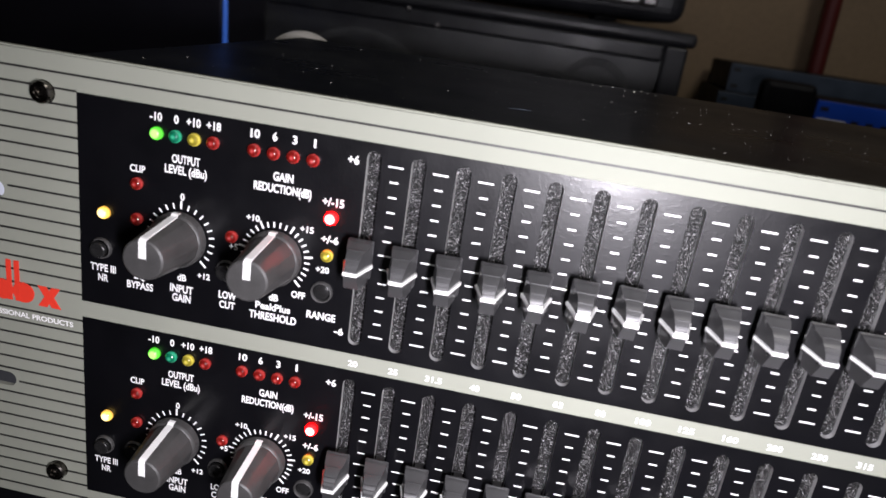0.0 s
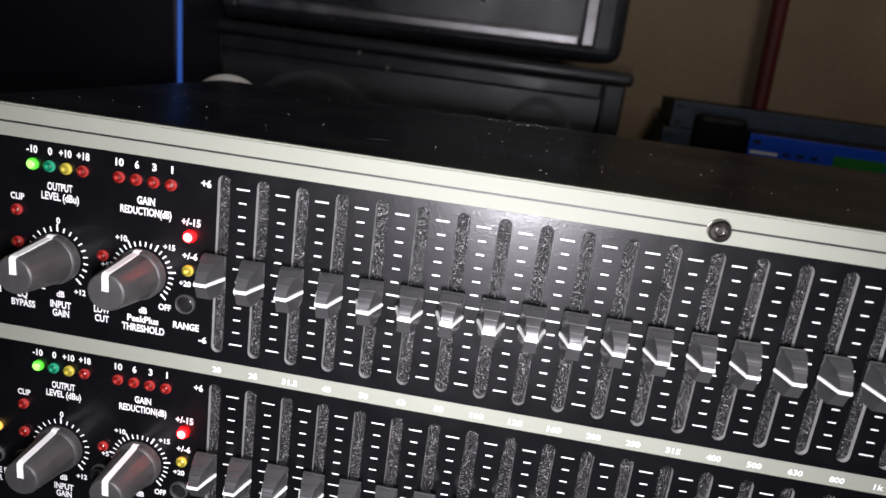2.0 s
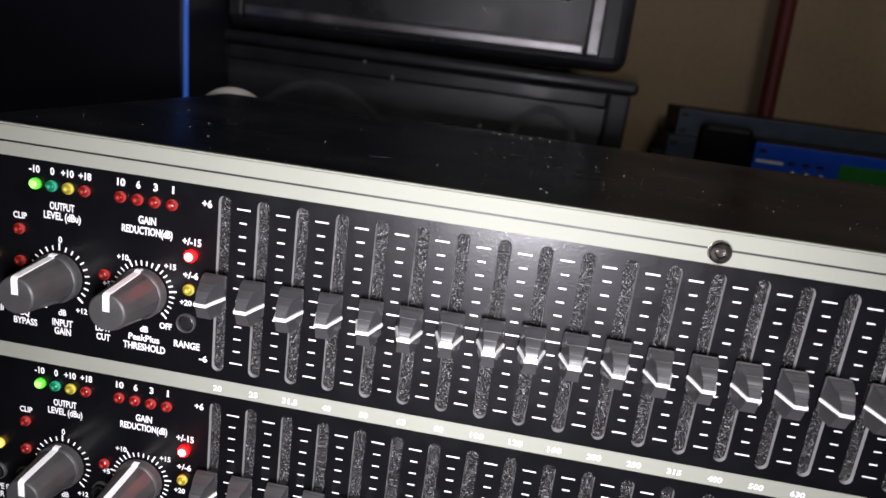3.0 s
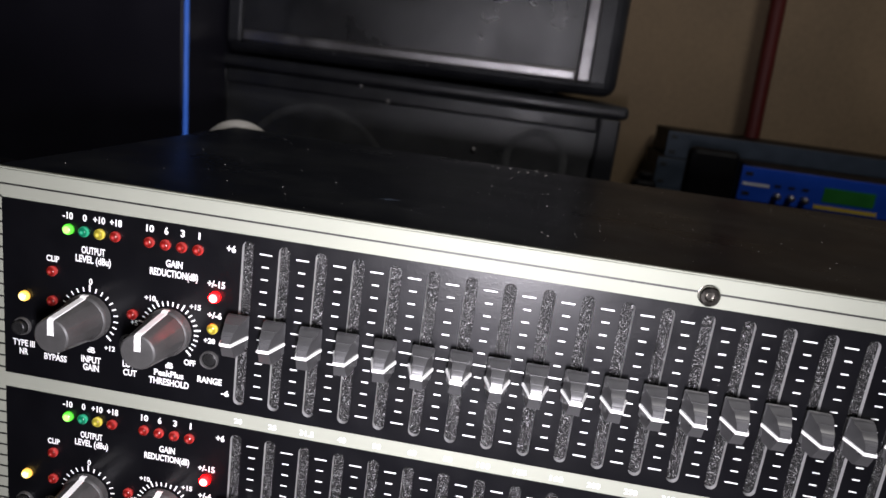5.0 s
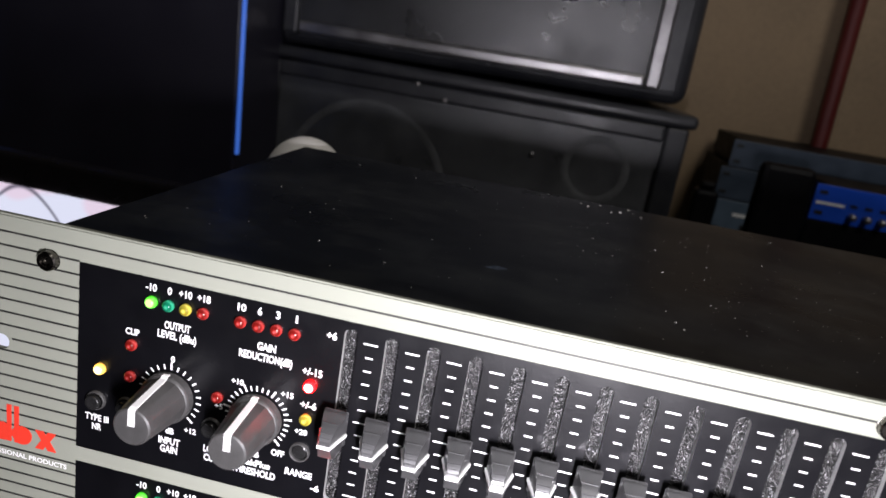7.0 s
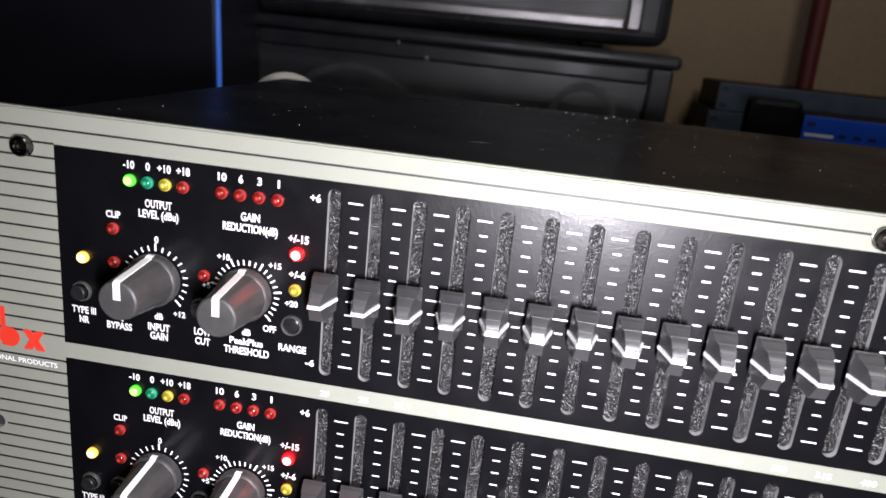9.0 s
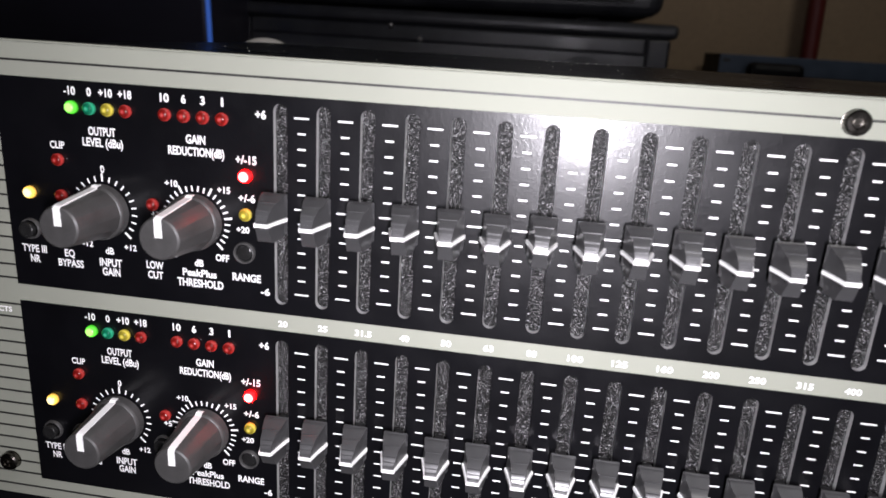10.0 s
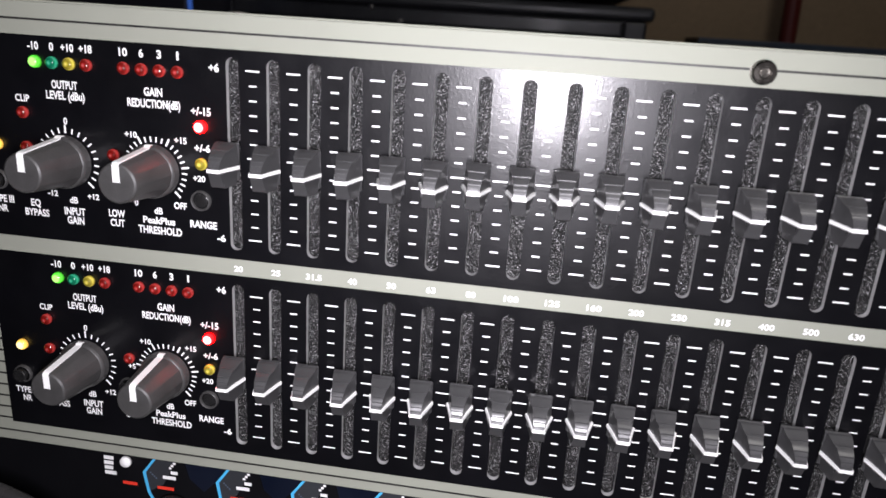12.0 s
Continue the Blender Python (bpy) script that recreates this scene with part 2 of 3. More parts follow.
def add_lathe(bm, profile, turns=32, mat=0, close=True):
    """Turns (radius, y) pairs round the y axis."""
    rings = []
    for r, y in profile:
        rings.append([bm.verts.new((r * math.sin(2 * math.pi * i / turns), y, r * math.cos(2 * math.pi * i / turns))) for i in range(turns)])
    for a, b in zip(rings, rings[1:]):
        for i in range(turns):
            f = bm.faces.new((a[i], a[(i + 1) % turns], b[(i + 1) % turns], b[i]))
            f.material_index = mat
    if close:
        for ring in (rings[0][::-1], rings[-1]):
            f = bm.faces.new(ring)
            f.material_index = mat
    bmesh.ops.recalc_face_normals(bm, faces=bm.faces)
    return bm


def prism(points, y0, y1, bm=None):
    """An upright outline of (x, z) points, given depth from y0 to y1."""
    bm = bm or bmesh.new()
    a = [bm.verts.new((x, y0, z)) for x, z in points]
    b = [bm.verts.new((x, y1, z)) for x, z in points]
    made = [bm.faces.new(a), bm.faces.new(b[::-1])]
    n = len(points)
    for i in range(n):
        made.append(bm.faces.new((a[i], b[i], b[(i + 1) % n], a[(i + 1) % n])))
    bmesh.ops.recalc_face_normals(bm, faces=made)
    return bm


def shade_by_angle(ob, degrees=40):
    ob.data.polygons.foreach_set("use_smooth", [True] * len(ob.data.polygons))
    ob.data.set_sharp_from_angle(angle=radians(degrees))
    return ob


LETTERS = {}


def lettering(text, x, z, height, width, parent, mat=None, y=-0.00022, bold=0.028, label=""):
    """A word printed on an upright face, centred on x, its foot at z, stretched to the width given."""
    key = (text, height, width, (mat or WHITE_PRINT).name)
    if key not in LETTERS:
        cu = bpy.data.curves.new("lettering", "FONT")
        cu.body, cu.size, cu.offset, cu.resolution_u = text, 1.0, bold, 3
        cu.fill_mode = "FRONT"
        ob = bpy.data.objects.new("lettering", cu)
        me = bpy.data.meshes.new_from_object(ob)
        bpy.data.objects.remove(ob)
        co = np.array([v.co[:] for v in me.vertices])
        lo, hi = co.min(0), co.max(0)
        cap = 0.72
        for v in me.vertices:
            v.co = ((v.co.x - (lo[0] + hi[0]) / 2) * width / (hi[0] - lo[0]), 0.0, v.co.y * height / cap)
        me.materials.append(mat or WHITE_PRINT)
        LETTERS[key] = me
    return part("lettering", LETTERS[key], None, parent, label, at=pose(x, y, z))


def rounded_slot(w, z0, z1, x, steps=8):
    """The outline of an upright slot with round ends, as (x, z) points."""
    r = w / 2
    top = [(x + r * math.cos(math.pi * i / steps), z1 - r + r * math.sin(math.pi * i / steps)) for i in range(steps + 1)]
    low = [(x - r * math.cos(math.pi * i / steps), z0 + r - r * math.sin(math.pi * i / steps)) for i in range(steps + 1)]
    return top, low


# ---- the room ----
def structure(name, bm, mat, label):
    ob = part(name, bm, mat)
    return tagged(ob, label, kind="structure")


structure("wall_north", box(-1.4, 1.7, 0.95, 1.07, -0.85, 1.6), WALL_PAINT, "tan painted wall behind the stacked audio gear")
structure("wall_south", box(-1.4, 1.7, -1.62, -1.5, -0.85, 1.6), DARK_WALL, "dark painted wall")
structure("wall_west", box(-1.52, -1.4, -1.62, 1.07, -0.85, 1.6), DARK_WALL, "dark painted wall")
structure("wall_east", box(1.7, 1.82, -1.62, 1.07, -0.85, 1.6), DARK_WALL, "dark painted wall")
structure("floor", box(-1.4, 1.7, -1.5, 0.95, -0.95, -0.85), FLOOR_TINT, "unseen floor, blue-grey to tint the panel's reflections")
structure("ceiling", box(-1.52, 1.82, -1.62, 1.07, 1.6, 1.7), DARK_WALL, "dark ceiling")

table = thing("table", pose(0, 0, -0.85), "dark laminate table carrying the audio gear", "table")
part("tabletop", box(-0.75, 1.1, -0.12, 0.93, 0.715, 0.75, bevel=0.004), TABLE_TOP, table)
for lx in (-0.68, 1.03):
    for ly in (-0.05, 0.86):
        part("leg", box(lx - 0.025, lx + 0.025, ly - 0.025, ly + 0.025, 0.0, 0.715, bevel=0.003), TABLE_TOP, table)

pole = structure("trim", add_lathe(bmesh.new(), [(0.011, -1.225), (0.011, 1.225)], 20), POLE_RED, "dark red pipe running up the tan wall")
pole.matrix_basis = pose(0.497, 0.915, 0.375, 0, -1.9, 0) @ pose(0, 0, 0, 90)


# ---- the equalizer ----
PX0, PX1, PZ0, PZ1 = -0.015, 0.4676, 0.0024, 0.1320     # faceplate
BX0, BX1 = 0.0262, 0.4272                              # black fields
FIELDS = ((0.0693, 0.1239), (0.0088, 0.0646))
SLOT_X, PITCH, SLOT_W = 0.1000, 0.01055, 0.0034
CHANNELS = (0.0, -0.0592)
SLOTS = ((0.0719, 0.1220), (0.0119, 0.0620))
DEPTH = 0.0014

equalizer = thing("graphic_equalizer", pose(0, 0, 0), "silver rack graphic equalizer with black slider panels and dusty cover", "equalizer")


def faceplate_mesh():
    bm = bmesh.new()
    ear_l, ear_r = PX0 + 0.0158, PX1 - 0.0158
    holes = [0.0406, 0.0960]
    for ex in (ear_l, ear_r):
        x0, x1 = (PX0, BX0) if ex == ear_l else (BX1, PX1)
        zs = [PZ0] + [z for h in holes for z in (h - 0.0022, h + 0.0022)] + [PZ1]
        for i in range(0, len(zs), 2):
            add_box(bm, x0, x1, 0, DEPTH, zs[i], zs[i + 1])
        for h in holes:
            r, c, n = 0.0022, 0.0027, 10
            for side, edge in ((-1, x0), (1, x1)):
                arc = [(ex + side * (c + r * math.sin(math.pi * i / n)), h + r * math.cos(math.pi * i / n)) for i in range(n + 1)]
                prism([(edge, h + r)] + arc + [(edge, h - r)], 0, DEPTH, bm)
    for z0, z1 in ((FIELDS[0][1], PZ1), (FIELDS[1][1], FIELDS[0][0]), (PZ0, FIELDS[1][0])):
        add_box(bm, BX0, BX1, 0, DEPTH, z0, z1)
    bmesh.ops.remove_doubles(bm, verts=bm.verts, dist=0.00002)
    return bm


faceplate = part("faceplate", faceplate_mesh(), SILVER, equalizer, "silver painted metal faceplate with black ruled lines")

# bevelled upper lip of the plate
part("edge_lip", box(PX0, PX1, 0.0002, DEPTH + 0.0006, PZ1, PZ1 + 0.0006, bevel=0.0003), SILVER, faceplate)


def ruled_line(x0, x1, z):
    part("ruled_line", box(x0, x1, -0.00012, 0.0, z - 0.00026, z + 0.00026), BLACK_PRINT, faceplate)


ruled_line(PX0, PX1, 0.1278)
ruled_line(PX0, PX1, 0.0056)
for k in range(1, 33):
    z = 0.1278 - 0.0038 * k
    if z < 0.0072:
        break
    if abs(z - 0.0666) < 0.0016:
        continue
    hole = any(abs(z - h) < 0.0024 for h in (0.0406, 0.0960))
    for x0, x1, ex in ((PX0, BX0, PX0 + 0.0158), (BX1, PX1, PX1 - 0.0158)):
        if hole:
            ruled_line(x0, ex - 0.0058, z)
            ruled_line(ex + 0.0058, x1, z)
        else:
            ruled_line(x0, x1, z)


def field_mesh(z0, z1, s0, s1):
    """A black field with 31 slider slots cut through; the cut walls take the second material."""
    bm = bmesh.new()
    yf, yb = -0.00010, DEPTH
    def flat(pts):
        f = bm.faces.new([bm.verts.new((x, yf, z)) for x, z in pts])
        f.normal_update()
        if f.normal.y > 0:
            f.normal_flip()
    left = SLOT_X - PITCH / 2
    flat([(BX0, z0), (left, z0), (left, z1), (BX0, z1)])
    right = left + 31 * PITCH
    flat([(right, z0), (BX1, z0), (BX1, z1), (right, z1)])
    for k in range(31):
        x = SLOT_X + k * PITCH
        a, b, r = x - PITCH / 2, x + PITCH / 2, SLOT_W / 2
        top, low = rounded_slot(SLOT_W, s0, s1, x)
        zt, zb = s1 - r, s0 + r
        flat([(a, zt), (a, z1), (x, z1)] + [top[len(top) // 2]] + top[len(top) // 2:])
        flat([(x, z1), (b, z1), (b, zt)] + top[:len(top) // 2 + 1])
        flat([(b, zb), (b, z0), (x, z0)] + low[len(low) // 2:])
        flat([(x, z0), (a, z0), (a, zb)] + low[:len(low) // 2 + 1])
        flat([(a, zb), (x - r, zb), (x - r, zt), (a, zt)])
        flat([(x + r, zb), (b, zb), (b, zt), (x + r, zt)])
        loop = top + low
        for (xa, za), (xb, zc) in zip(loop, loop[1:] + loop[:1]):
            if abs(xa - xb) + abs(za - zc) < 1e-7:
                continue
            f = bm.faces.new([bm.verts.new(p) for p in ((xa, yf, za), (xb, yf, zc), (xb, yb, zc), (xa, yb, za))])
            f.material_index = 1
            f.normal_update()
            if f.normal.dot(Vector((x - (xa + xb) / 2, 0, (s0 + s1) / 2 - (za + zc) / 2))) < 0:
                f.normal_flip()
    return bm


def lit(kind):
    return {"g1": LED_GREEN_ON, "g": LED_GREEN, "y": LED_YELLOW, "y1": LED_YELLOW_ON, "r": LED_RED, "r1": LED_RED_ON}[kind]


LED_MESH = {}


def spread(x, z):
    """Places of the controls on a channel's field, from their even drawing grid."""
    return x + 0.00036 + 0.0155 * (0.0853 - x), z + 0.00022 + 0.022 * max(0.0, 0.1172 - z) * (1.0 if x < 0.06 else 0.5)


def led(x, z, kind, parent):
    if kind not in LED_MESH:
        prof = [(0.0016, 0.0)] + [(0.0016 * math.cos(a), -0.0006 - 0.0013 * math.sin(a)) for a in [i * math.pi / 14 for i in range(7)]] + [(0.00005, -0.0019)]
        LED_MESH[kind] = link_mesh("led", add_lathe(bmesh.new(), prof, 24), lit(kind), True)
    names = {"g1": "lit green lens", "y1": "lit warm yellow lens", "r1": "brightly lit red lens", "g": "unlit green lens", "y": "yellow lens", "r": "unlit red lens"}
    return part("led", LED_MESH[kind], None, parent, names[kind], at=pose(x, -0.0001, z))


BUTTON = [None, None, None]


def push_button(x, z, parent, pressed=False):
    if BUTTON[0] is None:
        BUTTON[0] = link_mesh("push_button", add_lathe(bmesh.new(), [(0.0021, 0.0), (0.0021, -0.0020), (0.0019, -0.0024), (0.0012, -0.0022), (0.0001, -0.00215)], 28), BUTTON_BLACK, True)
        BUTTON[1] = link_mesh("bezel", add_lathe(bmesh.new(), [(0.0028, 0.0), (0.0027, -0.0008), (0.0025, -0.0010), (0.0023, -0.0008), (0.0023, 0.0)], 28, close=False), KNOB_PLASTIC, True)
        BUTTON[2] = link_mesh("push_button", add_lathe(bmesh.new(), [(0.0021, 0.0), (0.0021, -0.0003), (0.0018, -0.0005), (0.0001, -0.00045)], 28), BUTTON_BLACK, True)
    ob = part("push_button", BUTTON[2] if pressed else BUTTON[0], None, parent, "pressed-in black push button" if pressed else "round black push button", at=pose(x, -0.0001, z))
    part("bezel", BUTTON[1], None, ob)


KNOB = []


def knob(x, z, parent):
    if not KNOB:
        prof = [(0.0067, 0.0), (0.0070, -0.0003), (0.0070, -0.0026), (0.0067, -0.0031), (0.0065, -0.0033), (0.0051, -0.0166), (0.0049, -0.0171), (0.0045, -0.0174), (0.0001, -0.0173)]
        body = add_lathe(bmesh.new(), prof, 60)
        # shallow grip flutes round the skirt
        for v in body.verts:
            if -0.0167 <= v.co.y <= -0.0032 and v.co.length > 0.004:
                a = math.atan2(v.co.x, v.co.z)
                side = 2 * math.pi / 12
                s = 0.25 + 0.75 * math.cos(side / 2) / math.cos((a % side) - side / 2)
                v.co.x, v.co.z = v.co.x * s, v.co.z * s
        KNOB.append(link_mesh("knob", body, KNOB_PLASTIC, True))
        line = bmesh.new()
        w = 0.00085
        path = [(0.00715, -0.0018), (0.00712, -0.0028), (0.00665, -0.0034), (0.00528, -0.0166), (0.0050, -0.0173), (0.0046, -0.0176), (0.0004, -0.01755)]
        rows = [[line.verts.new((sx * w, y, r)) for sx in (-1, 1)] for r, y in path]
        low = [[line.verts.new((sx * w, y + 0.0004, r - 0.0004)) for sx in (-1, 1)] for r, y in path]
        for i in range(len(path) - 1):
            line.faces.new((rows[i][0], rows[i][1], rows[i + 1][1], rows[i + 1][0]))
            for s in (0, 1):
                line.faces.new((rows[i][s], rows[i + 1][s], low[i + 1][s], low[i][s]))
        bmesh.ops.recalc_face_normals(line, faces=line.faces)
        KNOB.append(link_mesh("pointer_line", line, WHITE_LINE))
    ob = part("knob", KNOB[0], None, parent, "dark grey tapered plastic knob", at=pose(x, -0.0004, z))
    ob.data.set_sharp_from_angle(angle=radians(15))
    part("pointer_line", KNOB[1], None, ob, "white pointer line")
    return ob


def dial_marks(x, z, longs, count, parent):
    bm = bmesh.new()
    for i in range(count):
        a = -135 + 270 * i / (count - 1)
        far = 0.0096 if i in longs else 0.0089
        w = 0.00026 if i in longs else 0.00021
        m = pose(x, 0, z, 0, a, 0)
        vs = [bm.verts.new(m @ Vector((sx * w, -0.00022, r))) for sx, r in ((-1, 0.0075), (1, 0.0075), (1, far), (-1, far))]
        bm.faces.new(vs)
    part("dial_print", bm, WHITE_PRINT, parent, "white printed dial marks", kind="stuff")


def cap_meshes():
    """A slider cap: a flat foot, a waisted hump with a blunt chin, and a white line over the ridge."""
    bm = bmesh.new()
    # rows from the upper end to the lower: z, height of crest, half width of crest, half width at foot
    foot_y = -0.0046
    rows = [(0.0046, 0.0004, 0.0028, 0.0029), (0.0043, 0.0012, 0.0028, 0.0029), (0.0035, 0.0033, 0.0024, 0.0029), (0.0030, 0.0048, 0.0019, 0.0029), (0.0019, 0.0064, 0.0017, 0.0030),
            (0.0009, 0.0071, 0.0015, 0.0031), (-0.0001, 0.00755, 0.0014, 0.0032), (-0.0010, 0.0078, 0.0014, 0.0032), (-0.0017, 0.0075, 0.0015, 0.0030), (-0.0056, 0.0052, 0.0018, 0.0025), (-0.0059, 0.0046, 0.0018, 0.0024)]
    rings = []
    for z, h, crest, base in rows:
        pts = [(base, 0.0), (crest + (base - crest) * 0.68, 0.26), (crest + (base - crest) * 0.30, 0.62), (crest, 1.0)]
        ring = [(-x, foot_y - h * f, z) for x, f in pts] + [(x, foot_y - h * f, z) for x, f in pts[::-1]]
        rings.append([bm.verts.new(p) for p in ring])
    for a, b in zip(rings, rings[1:]):
        for i in range(7):
            bm.faces.new((a[i], a[i + 1], b[i + 1], b[i]))
    bm.faces.new(rings[0][::-1])
    bm.faces.new(rings[-1])
    # foot plate and stem
    add_box(bm, -0.0031, 0.0031, foot_y, foot_y + 0.0011, -0.0048, 0.0047, bevel=0.0003, segments=1)
    add_box(bm, -0.0011, 0.0011, foot_y + 0.0008, 0.0026, -0.0022, 0.0022)
    bmesh.ops.recalc_face_normals(bm, faces=bm.faces)
    body = link_mesh("fader_cap", bm, CAP_PLASTIC, True)
    body.set_sharp_from_angle(angle=radians(22))
    ribs = bmesh.new()
    for z, h, c in ((0.0033, 0.0039, 0.0022), (0.0019, 0.0064, 0.00168), (0.0009, 0.0071, 0.00150), (-0.0001, 0.00755, 0.00140)):
        add_box(ribs, -c, c, foot_y - h - 0.00010, foot_y - h + 0.0002, z - 0.00012, z + 0.00012)
    line = bmesh.new()
    lift = 0.00022
    side = [(0.0036, 0.0004), (0.0030, 0.0025), (0.0023, 0.0052), (0.0016, 0.0078 + lift)]
    pts = [(-x, foot_y - h) for x, h in side] + [(x, foot_y - h) for x, h in side[::-1]]
    inner = [(x * 0.85, y + 0.0006) for x, y in pts]
    z0, z1 = -0.00158, -0.00078
    loops = [[line.verts.new((x, y, z)) for x, y in q] for q, z in ((pts, z1), (pts, z0), (inner, z0), (inner, z1))]
    for a, b in zip(loops, loops[1:] + loops[:1]):
        for i in range(7):
            line.faces.new((a[i], a[i + 1], b[i + 1], b[i]))
    bmesh.ops.recalc_face_normals(line, faces=line.faces)
    return body, link_mesh("indicator_line", line, WHITE_LINE), link_mesh("grip_ribs", ribs, CAP_PLASTIC)


BODY, LINE, RIBS = cap_meshes()
LABELS = "20 25 31.5 40 50 63 80 100 125 160 200 250 315 400 500 630 800 1k".split()

for c, dz in enumerate(CHANNELS):
    z0, z1 = FIELDS[c]
    s0, s1 = SLOTS[c]
    field = part("slider_panel", field_mesh(z0, z1, s0, s1), [BLACK_PANEL, SLOT_EDGE], equalizer, "glossy black panel with 31 slider slots")
    part("dust_shield", box(SLOT_X - 0.008, SLOT_X + 30 * PITCH + 0.008, DEPTH + 0.0001, DEPTH + 0.0012, s0 - 0.001, s1 + 0.001), SHIELD, field, "speckled black dust shield behind the slots")
    # scale marks between the slots
    bm = bmesh.new()
    for k in range(30):
        x = SLOT_X + (k + 0.5) * PITCH
        for i in range(13):
            half_w = 0.0018 if i in (0, 6, 12) else 0.0010
            z = (s1 - 0.0030) - i * (s1 - s0 - 0.0062) / 12
            h = 0.00019
            vs = [bm.verts.new((x + sx * half_w, -0.00022, z + sz * h)) for sx, sz in ((-1, -1), (1, -1), (1, 1), (-1, 1))]
            bm.faces.new(vs)
    part("scale_print", bm, WHITE_PRINT, field, "white printed scale marks", kind="stuff")

    # lamps, buttons and knobs
    for i, kind in enumerate(("g1", "g", "y", "r")):
        x, z = spread(0.0459 + 0.0048 * i, 0.1172)
        led(x, z + dz, kind, equalizer)
    for i in range(4):
        x, z = spread(0.0706 + 0.0049 * i, 0.1172)
        led(x, z + dz, "r", equalizer)
    for x, z, kind in ((0.0408, 0.1036, "r"), (0.0408, 0.0942, "r"), (0.0319, 0.0943, "y1"), (0.0660, 0.0944, "r"), (0.0909, 0.1038, "r1"), (0.0908, 0.0941, "y")):
        x, z = spread(x, z)
        led(x, z + dz, kind, equalizer)
    for x, z in ((0.0309, 0.0843), (0.0400, 0.0846), (0.0650, 0.0850), (0.0902, 0.0841)):
        bx, bz = spread(x, z)
        push_button(bx, bz + dz, equalizer, x > 0.09)
    for x, longs, count in ((0.0524, (0, 10, 20), 21), (0.0775, (0, 5, 10, 15, 20, 25), 26)):
        x, z = spread(x, 0.0912)
        knob(x, z + dz, equalizer)
        dial_marks(x, z + dz, longs, count, field)

    # printed words
    H = 0.0020
    for text, x, z, w, h in (("-10", 0.0455, 0.1202, 0.0031, H), ("0", 0.0507, 0.1202, 0.0012, H), ("+10", 0.0551, 0.1202, 0.0036, H), ("+18", 0.0602, 0.1202, 0.0036, H),
                             ("10", 0.0706, 0.1202, 0.0023, H), ("6", 0.0755, 0.1202, 0.0012, H), ("3", 0.0804, 0.1202, 0.0012, H), ("1", 0.0854, 0.1202, 0.00055, H),
                             ("OUTPUT", 0.0534, 0.1106, 0.0072, 0.0021), ("LEVEL (dBu)", 0.0534, 0.1078, 0.0108, 0.0021),
                             ("GAIN", 0.0782, 0.1107, 0.0050, 0.0021), ("REDUCTION(dB)", 0.0782, 0.1077, 0.0144, 0.0021),
                             ("CLIP", 0.0408, 0.1065, 0.0040, 0.0018), ("TYPE III", 0.0312, 0.0778, 0.0070, 0.0020), ("NR", 0.0312, 0.0750, 0.0028, 0.0020),
                             ("EQ", 0.0414, 0.0775, 0.0029, 0.0020), ("BYPASS", 0.0415, 0.0747, 0.0072, 0.0020),
                             ("dB", 0.0530, 0.0794, 0.0024, 0.0018), ("INPUT", 0.0530, 0.0760, 0.0062, 0.0021), ("GAIN", 0.0530, 0.0734, 0.0050, 0.0021),
                             ("LOW", 0.0655, 0.0772, 0.0047, 0.0020), ("CUT", 0.0655, 0.0745, 0.0042, 0.0020),
                             ("dB", 0.0778, 0.0792, 0.0024, 0.0018), ("PeakPlus", 0.0778, 0.0764, 0.0092, 0.0019), ("THRESHOLD", 0.0779, 0.0735, 0.0125, 0.0021),
                             ("RANGE", 0.0906, 0.0765, 0.0075, 0.0020), ("+/-15", 0.0911, 0.1068, 0.0053, 0.0020), ("+/-6", 0.0911, 0.0973, 0.0043, 0.0019),
                             ("+6", 0.0950, 0.1180, 0.0027, 0.0020), ("-6", 0.0956, 0.0733, 0.0024, 0.0018),
                             ("0", 0.0527, 0.1012, 0.0011, 0.0018), ("-12", 0.0469, 0.0810, 0.0030, 0.0016), ("+12", 0.0589, 0.0810, 0.0034, 0.0016),
                             ("+5", 0.0665, 0.0910, 0.0023, 0.0016), ("+10", 0.0712, 0.0995, 0.0034, 0.0016), ("+15", 0.0851, 0.0990, 0.0034, 0.0016), ("+20", 0.0899, 0.0893, 0.0034, 0.0016),
                             ("OFF", 0.0842, 0.0812, 0.0036, 0.0018), ("0", 0.0715, 0.0810, 0.0011, 0.0016)):
        x, z = spread(x, z)
        lettering(text, x, z + dz, h, w, field)

    # slider caps, nearly all at their middle
    rng = random.Random(7 + c)
    for k in range(31):
        x = SLOT_X + k * PITCH
        z = (s0 + s1) / 2 + 0.0007 * c + rng.uniform(-0.00025, 0.00025) + (0.0003 if 5 < k < 9 else 0)
        cap = part("fader_cap", BODY, None, equalizer, at=pose(x + rng.uniform(-0.0001, 0.0001), 0, z, 0, rng.uniform(-1.2, 1.2), 0))
        part("indicator_line", LINE, None, cap)
        part("grip_ribs", RIBS, None, cap)

for k, text in enumerate(LABELS):
    lettering(text, SLOT_X + k * PITCH + 0.0003, 0.06585, 0.0016, 0.00125 * len(text.replace(".", "")) + 0.0006 * text.count("."), faceplate, y=-0.00012)

